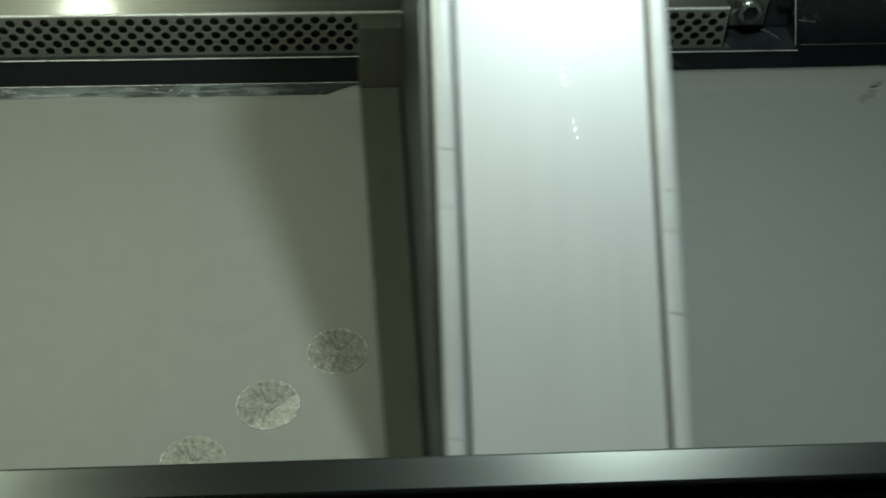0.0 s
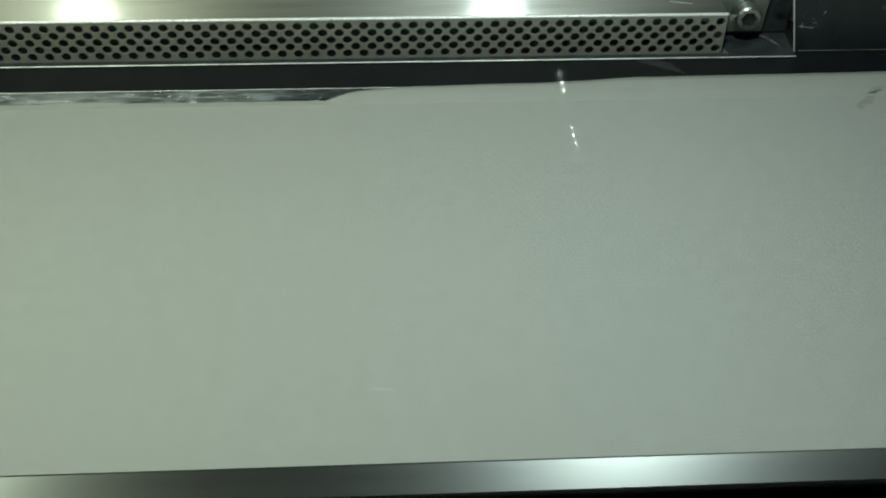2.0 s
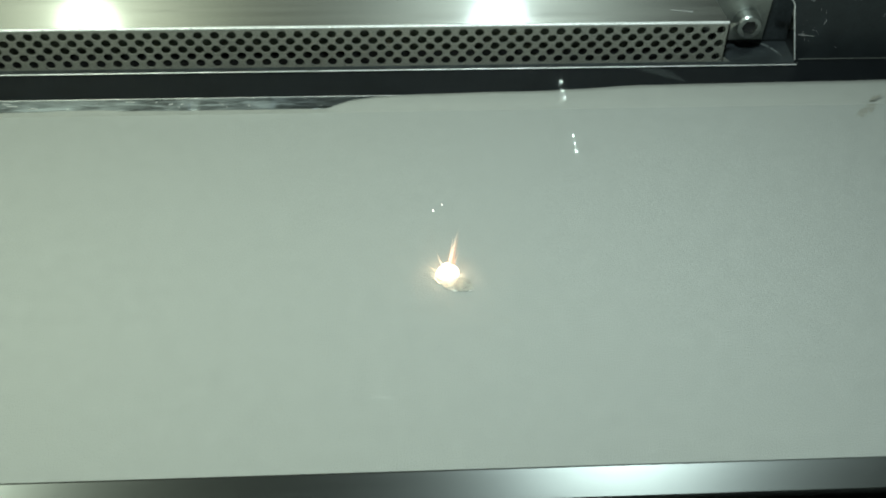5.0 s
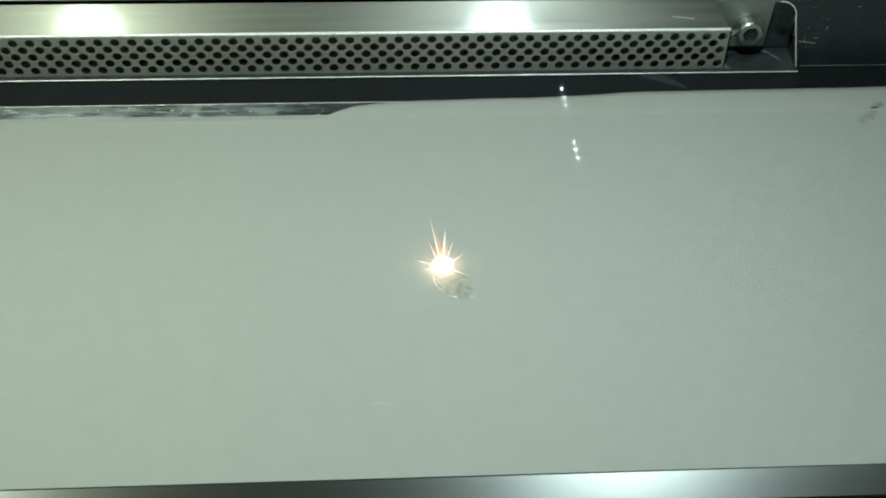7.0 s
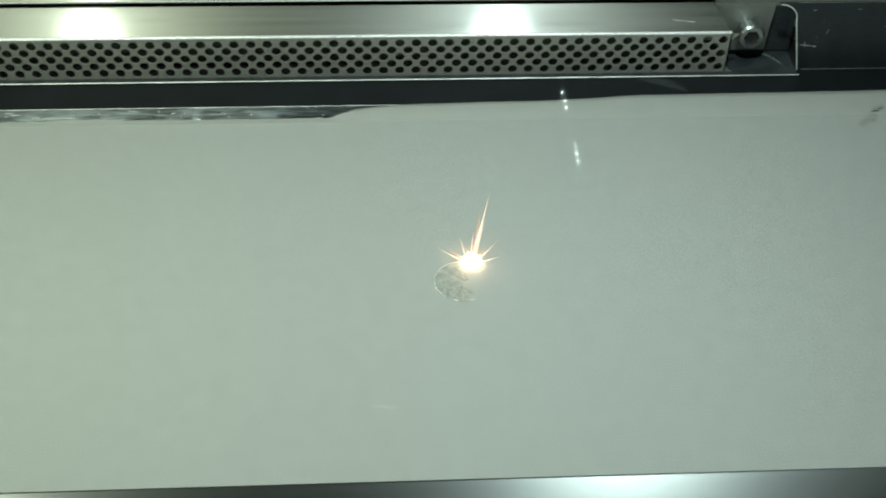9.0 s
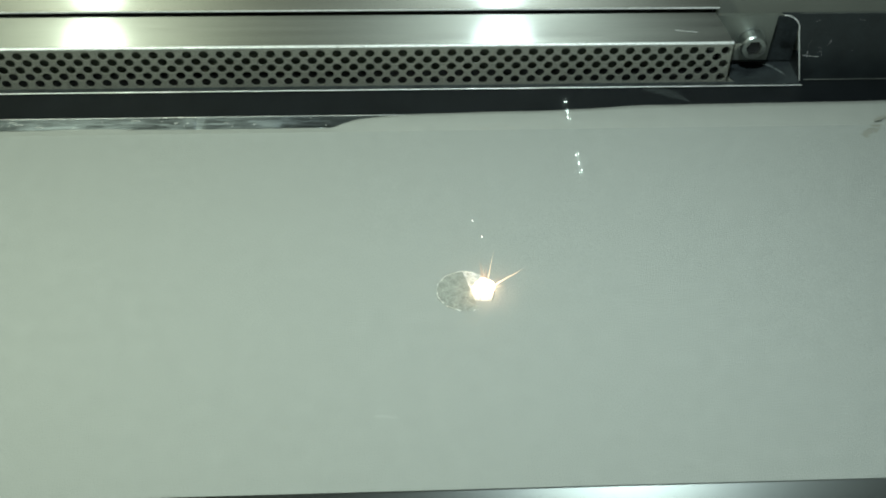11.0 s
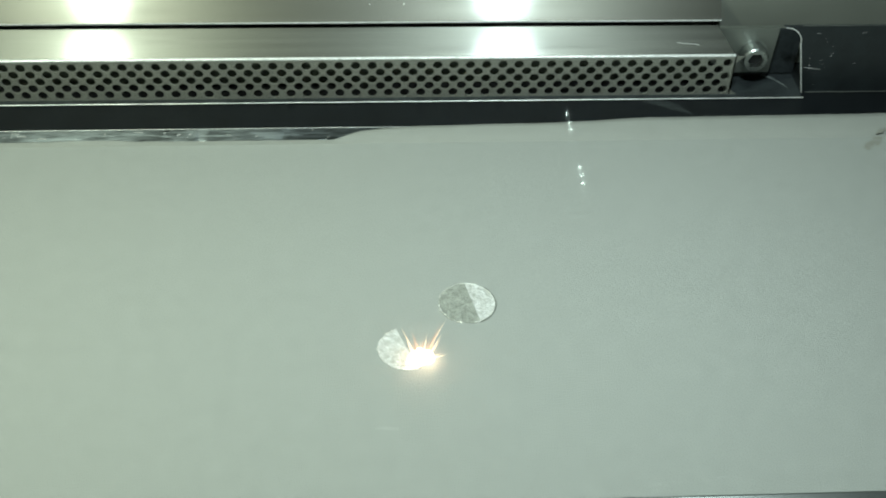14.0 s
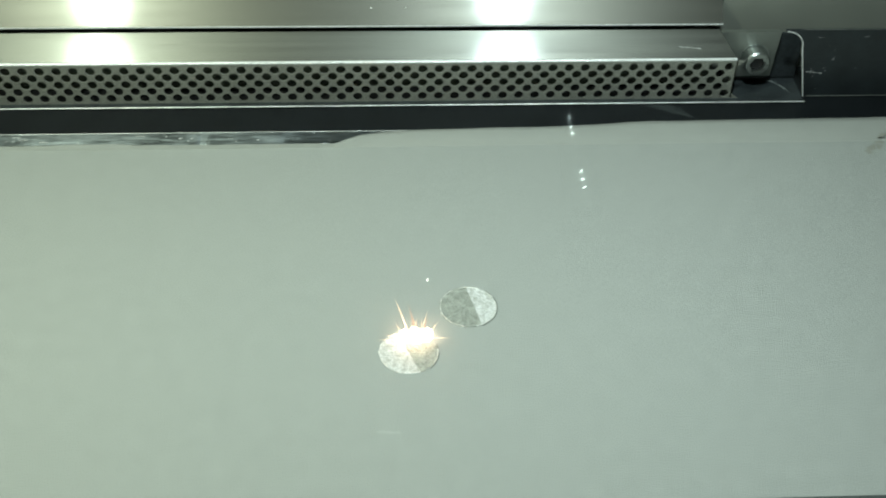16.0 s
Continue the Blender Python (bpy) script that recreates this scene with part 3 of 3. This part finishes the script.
def old_disc(k, cut, label):
    """A disc of the layer before: two hatched fields that meet on the line cut = (a, b, c)."""
    d = thing("fused_disc", label, "metal disc", "row of fused discs")
    d.location = (FIRST[0] + k * STEP[0], FIRST[1] + k * STEP[1] + 0.0010, 0)
    a, b, c = cut
    # The first field is the lighter one, its sheen painted in.
    for field, mat in (((a, b, c), M_FUSED_OLD_SHEEN), ((-a, -b, -c), M_FUSED_OLD)):
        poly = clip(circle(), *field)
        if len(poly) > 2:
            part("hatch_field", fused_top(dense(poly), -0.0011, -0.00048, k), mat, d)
    ring = circle(96, RADIUS * 0.99)
    crumbs(ring + ring[:1], k, -0.00046, d)
    return d


old_disc(2, (0.5, 1.0, -0.0076), "round disc of dull fused metal set in the powder")
old_disc(3, (-0.90, 1.0, -0.0028), "round disc of fused metal, part painted bright with sheen, set in powder")
old_disc(4, (0.6, 1.0, -0.0085), "round disc of speckled fused metal set in the powder")


def growing_disc(k, bright_side, tilt, off, slices):
    """A disc that the laser melts strip by strip; each strip is a piece that comes up out of the powder.
    Returns the pieces in the order (side, strip from back to front)."""
    d = thing("fused_disc", "round disc of freshly fused metal, halves painted brighter and duller by sheen", "metal disc", "row of fused discs")
    d.location = (FIRST[0] + k * STEP[0], FIRST[1] + k * STEP[1], 0)
    pieces = {}
    for side in (-1, 1):
        half = clip(circle(), -side * 1.0, -side * tilt, -side * off)
        ys = [y for _, y in half]
        lo, hi = min(ys), max(ys)
        for i in range(slices):
            top, bot = hi - (hi - lo) * i / slices, hi - (hi - lo) * (i + 1) / slices
            poly = clip(clip(half, 0, 1, top), 0, -1, -bot)
            if len(poly) < 3:
                continue
            # Hatch reflection is painted: lighter colour on bright_side, darker on the other.
            ob = part("melt_strip", fused_top(dense(poly), -0.0006, 0.00006, k + 0.5), M_FUSED_LIT_SHEEN if side == bright_side else M_FUSED_DIM_SHEEN, d)
            pieces[side, i] = ob
            arc = sorted((p for p in dense(poly) if math.hypot(*p) > 0.985 * RADIUS), key=lambda p: math.atan2(p[1], side * p[0]))
            if len(arc) > 2:
                crumbs(arc, k, 0.00006, ob)
            # Shade at the powder's step, put in as a darker bar along the edge.
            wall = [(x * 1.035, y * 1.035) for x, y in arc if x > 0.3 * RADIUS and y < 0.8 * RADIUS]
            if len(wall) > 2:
                part("edge_shade", tube([(x, y, -0.00012) for x, y in wall], 0.00024, 6), M_STEP_SHADE, ob, "shade painted into the powder beside the disc")
    return d, pieces


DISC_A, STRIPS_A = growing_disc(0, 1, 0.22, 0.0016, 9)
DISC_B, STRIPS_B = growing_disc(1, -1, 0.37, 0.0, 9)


# ---- the laser's melt pool with its plume and sparks
LONG, MIDDLE, SHORT = 0.0205, 0.0115, 0.0068


def flare():
    f = thing("laser_plume", "white-hot melt spot with orange plume and sparks", "sparks")
    rng = random.Random(11)
    pools, flames, sparks, drops = [], [], [], []
    for k in range(3):
        bm = bmesh.new()
        bmesh.ops.create_icosphere(bm, subdivisions=3, radius=1.0)
        for v in bm.verts:
            b = 1 + 0.5 * noise.noise(v.co * 2.6 + Vector((0, 0, 7 * k)))
            v.co = Vector((v.co.x * 0.0018 * b, v.co.y * 0.0015 * b, max(v.co.z, -0.2) * (0.0036 - 0.0009 * (k > 0)) * b))
        pools.append(smooth(part("melt_spot", bm, M_CORE, f, "white-hot melt spot")))
    for k in range(10):
        h = (0.0125, 0.0085, 0.006)[k % 3] if k else LONG
        pts = [(0.0007 * noise.noise((k, s * 2, 0)) * s, 0.0005 * noise.noise((k, s * 2, 4)) * s, h * s) for s in (0, 0.2, 0.4, 0.6, 0.8, 1.0)]
        flames.append((h, smooth(part("plume_tongue", tube(pts, 0.00055, 8, [1.3, 1.1, 0.85, 0.6, 0.35, 0.05]), M_FLAME, f))))
    for h in [LONG] * 5 + [MIDDLE] * 8 + [SHORT] * 9:
        bend = rng.uniform(-0.12, 0.12)
        pts = [(bend * h * s * s, 0.0, h * s) for s in (0, 0.17, 0.33, 0.5, 0.67, 0.83, 1.0)]
        sparks.append((h, smooth(part("spark", tube(pts, 0.00011, 6, [1.5, 1.4, 1.2, 1.0, 0.8, 0.6, 0.3]), M_SPARK, f))))
    for k in range(4):
        bm = bmesh.new()
        bmesh.ops.create_icosphere(bm, subdivisions=2, radius=0.00008, matrix=Matrix.Diagonal((1, 1, 3.5, 1)))
        drops.append(smooth(part("spatter_droplet", bm, M_DROP, f)))
    return f, pools, flames, sparks, drops


FLARE, POOLS, FLAMES, SPARKS, DROPS = flare()


# ---- small marks
def status_lights():
    """Six small lamps outside, mirrored in the window pane."""
    s = thing("status_lights", "row of six tiny greenish indicator lamps", "indicator lamps")
    part("strip", block(0.0500, 0.0600, -0.508, -0.458, -0.006, -0.0012, 0.0005), M_RUBBER, s, "black strip")
    for y in (-0.0252, -0.0301, -0.0337, -0.0526, -0.0565, -0.0603):
        bm = bmesh.new()
        bmesh.ops.create_icosphere(bm, subdivisions=2, radius=0.00042)
        ob = part("led", bm, M_LED, s)
        ob.location = (0.055, -0.526 - y, 0.0)
    return s


status_lights()


def bed_marks():
    rng = random.Random(21)
    bm = bmesh.new()
    for k in range(70):
        u, w = rng.uniform(-1, 1), rng.gauss(0, 0.4)
        x, y = 0.1513 + 0.0052 * u - 0.0011 * w, -0.0403 + 0.0050 * u + 0.0011 * w
        z = 0.00118 if y > -0.0388 else -0.0001
        bmesh.ops.create_icosphere(bm, subdivisions=1, radius=rng.uniform(0.0004, 0.0009) * (1.1 - 0.5 * abs(u)), matrix=Matrix.Translation((x, y, z)) @ Matrix.Diagonal((1, 1, 0.12, 1)))
    tagged(part("soot_smear", bm, M_SMUT), "faint brownish sooty smear on the powder", "smear", kind="stuff")
    bm = bmesh.new()
    for x, y, w, h in ((-0.0078, -0.1529, 0.0011, 0.0005), (-0.0042, -0.1533, 0.0010, 0.0004), (-0.0060, -0.1530, 0.0008, 0.0002), (0.0632, -0.1716, 0.0030, 0.0003), (0.0560, -0.1722, 0.0015, 0.0003), (0.0720, -0.1705, 0.0012, 0.0002)):
        for k in range(7):
            c = Vector((x + rng.uniform(-1, 1) * w, y + rng.uniform(-1, 1) * h, -0.0001))
            bmesh.ops.create_icosphere(bm, subdivisions=1, radius=rng.uniform(0.00012, 0.0003), matrix=Matrix.Translation(c) @ Matrix.Diagonal((1.6, 1, 0.3, 1)))
    tagged(part("powder_flecks", bm, M_FLECK), "pale flecks of coarse powder on the level bed", "powder", kind="stuff")
    bm = bmesh.new()
    for x, y in ((0.0499, -0.0552), (-0.0300, -0.1560), (0.0270, -0.1280), (0.1060, -0.0560)):
        for k in range(5):
            c = Vector((x + rng.gauss(0, 0.0004), y + rng.gauss(0, 0.0004), -0.0001))
            bmesh.ops.create_icosphere(bm, subdivisions=1, radius=rng.uniform(0.0001, 0.0003), matrix=Matrix.Translation(c) @ Matrix.Diagonal((1, 1, 0.2, 1)))
    tagged(part("soot_specks", bm, M_SMUT), "small dull soot specks on the level powder", "soot", kind="stuff")


def deck_smear():
    pts = [(0.0810 + 0.0140 * u, -0.0188 - 0.0072 * u * u, 0.00006) for u in (k / 12 for k in range(13))]
    tagged(part("powder_smear", film(pts, 0.0021, 9), M_DUST), "faint smear of powder dust on the black deck", "powder", kind="stuff")


bed_marks()
deck_smear()


# ---- what moves
SPEED = 0.1030
SPOT = [(2.3, 0.0087, -0.1074), (2.4, 0.0088, -0.1090), (2.8, 0.0185, -0.1155), (3.2, 0.0164, -0.1149), (3.8, 0.0150, -0.1130), (4.2, 0.0128, -0.1128),
        (5.2, 0.0130, -0.1115), (6.3, 0.0117, -0.1094), (6.8, 0.0121, -0.1075), (7.2, 0.0112, -0.1061), (7.7, 0.0130, -0.1049), (8.3, 0.0177, -0.1022),
        (9.2, 0.0189, -0.1060), (10.2, 0.0208, -0.1088), (11.3, 0.0217, -0.1117), (11.9, 0.0210, -0.1142), (12.1, -0.0047, -0.1212), (12.3, -0.0050, -0.1224),
        (12.7, -0.0039, -0.1246), (13.2, -0.0036, -0.1273)]
BURSTS = []


def burst(t, x, y, wide, rays, drops):
    """The spot at t: its place, half the melt's extra width, and the angle and length of each spark, in degrees and millimetres as the window shows them."""
    SPOT.append((t, x, y))
    BURSTS.append((t, wide, rays, drops))


burst(2.5, 0.0096, -0.1123, 0.0, ((71, 14.6), (124, 10.4), (91, 9.6), (3, 5.4), (175, 6.4), (-91, 6.4), (115, 7.2), (58, 6.2)), ((-0.1, 15.4),))
burst(3.0, 0.0155, -0.1168, 0.6, ((93, 20.4), (92, 18.3), (83, 11.9), (135, 6.4), (26, 5.0), (106, 10.2), (67, 8.2)), ((-0.8, 27.4),))
burst(3.5, 0.0160, -0.1147, 1.9, ((37, 10.9), (86, 15.6), (96, 13.5), (116, 11.1), (102, 10.5), (66, 9.9), (137, 8.9), (21, 7.4)), ())
burst(4.0, 0.0140, -0.1134, 1.3, ((81, 16.0), (85, 14.1), (102, 9.0), (68, 11.6), (123, 6.7), (38, 7.1), (92, 9.8)), ((0.6, 16.2), (1.1, 11.9)))
burst(6.5, 0.0125, -0.1072, 1.3, ((87, 14.5), (97, 11.4), (76, 11.5), (175, 6.5), (44, 8.3), (112, 9.9), (-9, 7.9), (60, 9.1), (114, 6.5)), ())
burst(7.0, 0.0116, -0.1060, 1.3, ((82, 10.9), (103, 14.5), (158, 7.9), (111, 8.2), (67, 8.2), (-12, 7.9), (29, 6.5), (91, 9.8)), ())
burst(7.5, 0.0114, -0.1059, 1.3, ((84, 16.3), (92, 14.6), (116, 6.6), (51, 7.4), (137, 5.5), (78, 12.6), (25, 5.8), (101, 9.3)), ((-0.5, 17.2), (2.1, 17.8), (-0.4, 13.0), (1.3, 10.2)))
burst(8.0, 0.0147, -0.1026, 1.1, ((73, 17.7), (78, 14.0), (30, 9.7), (102, 7.4), (171, 5.1), (15, 6.1), (80, 10.6), (127, 6.4)), ())
burst(8.5, 0.0182, -0.1033, 1.2, ((88, 15.1), (95, 10.8), (74, 8.8), (20, 5.4), (186, 5.5), (110, 8.0), (54, 6.4), (-3, 6.5)), ((-1.4, 14.2),))
burst(9.0, 0.0193, -0.1040, 1.3, ((75, 21.1), (73, 14.1), (74, 10.6), (157, 9.9), (10, 7.8), (82, 9.2), (41, 8.8), (114, 7.7)), ())
burst(11.5, 0.0213, -0.1130, 1.3, ((95, 12.7), (83, 11.6), (-8, 6.9), (71, 9.9), (28, 10.7), (111, 7.9), (70, 12.2), (156, 4.9)), ())
burst(12.0, -0.0046, -0.1209, 0.8, ((86, 15.1), (108, 7.1), (133, 7.8), (47, 7.5), (3, 6.3), (185, 5.9), (73, 9.1), (-86, 4.8)), ())
burst(12.5, -0.0051, -0.1240, 1.9, ((132, 6.1), (43, 17.4), (61, 5.1), (98, 3.9), (41, 5.7), (205, 4.4), (114, 5.6)), ((2.7, 9.6), (-14.8, 10.1)))
burst(13.0, -0.0042, -0.1263, 1.9, ((165, 10.2), (78, 7.3), (61, 6.8), (43, 6.9), (12, 8.0), (99, 5.5), (131, 4.1)), ())
burst(13.5, -0.0027, -0.1299, 1.5, ((44, 8.7), (71, 6.5), (106, 5.2), (53, 6.9), (34, 8.2), (148, 3.9), (87, 5.6)), ((2.3, 7.1),))
burst(14.0, 0.0034, -0.1309, 1.8, ((61, 12.6), (115, 9.5), (74, 7.0), (52, 6.9), (120, 6.5), (8, 5.4), (63, 8.1), (96, 5.0)), ())
burst(14.5, 0.0038, -0.1283, 2.2, ((113, 5.2), (76, 4.9), (57, 4.9), (7, 4.4), (133, 7.4), (102, 4.3), (143, 4.1)), ((1.0, 10.9), (-3.0, 18.5)))
burst(15.0, 0.0045, -0.1253, 1.9, ((79, 11.0), (107, 7.6), (40, 8.1), (82, 8.5), (172, 4.7), (39, 5.6), (-1, 4.9), (128, 4.6)), ())
burst(15.5, 0.0017, -0.1231, 3.0, ((47, 14.5), (35, 14.2), (65, 10.5), (126, 6.0), (166, 10.5), (105, 4.4), (55, 4.3), (170, 7.9)), ((4.6, 9.0),))
burst(16.0, 0.0020, -0.1217, 3.4, ((71, 7.6), (186, 10.1), (-1, 8.7), (109, 11.6), (109, 4.5), (80, 5.5), (167, 5.9), (47, 5.7)), ((3.3, 15.0),))
SPOT.sort()
RIGHT, UP, NEAR = Vector((1, 0, 0)), Vector((0, 0.682, 0.731)), Vector((0, -0.731, 0.682))


def rising(ob, t):
    down, up = pose(0, 0, -0.0009), pose(0, 0, 0)
    walk(ob, [(0.0, down), (t - 0.15, down), (t, up), (16.0, up)] if t < 16 else [(0.0, down), (16.0, down)])


def jet(angle, shown, length, x=0.0, y=0.0):
    """The pose of a spark that stands out of the powder by its shown length."""
    a = radians(angle)
    d = math.cos(a) * RIGHT + math.sin(a) * UP
    d = (d + NEAR * max(0.0, (0.16 - d.z) / NEAR.z)).normalized()
    side = NEAR.cross(d).normalized()
    m = Matrix((side, d.cross(side), d)).transposed().to_4x4()
    return Matrix.Translation(Vector((x, y, 0)) - d * max(0.0, length - shown)) @ m


def held(rows):
    """Each pose is held for a tenth of a second."""
    out = []
    for t, m in rows:
        out += [(q, m) for q in (t - 1 / FPS, t + 1 / FPS) if 0 <= q <= 16.0]
        if t in (0.0, 16.0):
            out.append((t, m))
    return sorted(out, key=lambda r: r[0])


def shared(rays, pieces):
    """Which piece shows which ray: the shortest free one that is long enough."""
    free, given = list(range(len(pieces))), {}
    for a, ln in sorted(rays, key=lambda r: -r[1]):
        fit = [k for k in free if pieces[k][0] * 1000 >= ln * 0.97] or free[:1]
        best = min(fit, key=lambda k: (pieces[k][0], k))
        free.remove(best)
        given[best] = (a, ln)
    return given


def sparking(pieces, rng, pick, unused):
    """Keys for a set of pieces: as seen at the bursts, wandering between them."""
    seen = [(t, wide, shared(pick(rays), pieces)) for t, wide, rays, _ in BURSTS]
    for k, (length, ob) in enumerate(pieces):
        rows, last = [], 90.0
        for i in range(161):
            t = round(0.1 * i, 1)
            after = next((b for b in seen if b[0] >= t), seen[-1])
            before = next((b for b in reversed(seen) if b[0] <= t), seen[0])
            if after[0] == t:
                angle, shown = after[2].get(k, (last, 0.0))
                wide = after[1]
            else:
                u = (t - before[0]) / max(0.1, after[0] - before[0]) if t > before[0] else 1.0
                a, b = before[2].get(k, (last, unused())), after[2].get(k, (last, unused()))
                angle = a[0] + (b[0] - a[0]) * u + rng.gauss(0, 9)
                shown = (a[1] + (b[1] - a[1]) * u) * rng.uniform(0.35, 1.1)
                wide = before[1] + (after[1] - before[1]) * u
            angle = max(last - 70, min(last + 70, angle))
            last = angle
            lean = math.cos(radians(angle)) * 0.6 + 0.4 * math.sin(k * 2.4)
            rows.append((t, jet(angle, shown * 0.001 if shown > 0.3 else -0.003, length, wide * 0.001 * lean)))
        walk(ob, held(rows))


def motions():
    walk(RECOATER, [(t, pose(-SPEED * min(t, 2.6), 0, 0)) for t in (0, 0.5, 1.0, 1.5, 2.0, 2.4, 2.6, 3.0, 16.0)])
    walk(LAYER, [(t, pose(-SPEED * min(t, 1.855), 0, 0)) for t in (0, 0.5, 1.0, 1.5, 1.855, 2.2, 16.0)])
    walk(FLARE, [(0.0, pose(0.0087, -0.1074, -0.045)), (2.2, pose(0.0087, -0.1074, -0.045))] + [(t, pose(x, y, 0)) for t, x, y in SPOT])
    # left half of the first disc fills from front to back, the right half from back to front
    for (side, i), ob in STRIPS_A.items():
        rising(ob, 8.3 - 4.6 * (i + 0.5) / 9 if side < 0 else 8.5 + 3.5 * (i + 0.5) / 9)
    for (side, i), ob in STRIPS_B.items():
        rising(ob, 12.2 + 1.7 * (i + 0.6) / 9 if side < 0 else 17.3 - 3.5 * (i + 0.5) / 9)
    rng = random.Random(5)
    for k, ob in enumerate(POOLS):
        walk(ob, [(0.0, pose(0, 0, 0))] + [(t, pose((0, -0.0008, 0.0008)[k] * wide, 0.0001 * (k - 1) * wide, 0)) for t, wide, _, _ in BURSTS])
    sparking(SPARKS, rng, lambda rays: [*rays, *[((a + 23 * (-1) ** i), 5.0) for i, (a, _) in enumerate(rays[:5])]], lambda: rng.choice((0.0, 0.0, 5.0)))
    sparking(FLAMES, rng, lambda rays: [(90 + (a - 90) * 0.8, min(20, ln * 0.85)) for a, ln in rays if 15 < a < 165], lambda: 3.0)
    for k, ob in enumerate(DROPS):
        rows = []
        for i in range(161):
            t = round(0.1 * i, 1)
            now = [b for b in BURSTS if b[0] == t]
            place = Vector((0.0, 0.0, -0.003))
            if now and k < len(now[0][3]):
                dx, dy = now[0][3][k]
                place = 0.001 * (dx * RIGHT + dy * UP)
            elif not now and rng.random() < 0.35:
                place = rng.uniform(-0.004, 0.004) * RIGHT + rng.uniform(0.006, 0.02) * UP
            rows.append((t, pose(*place, -43, rng.uniform(-20, 20), 0)))
        walk(ob, held(rows))


motions()
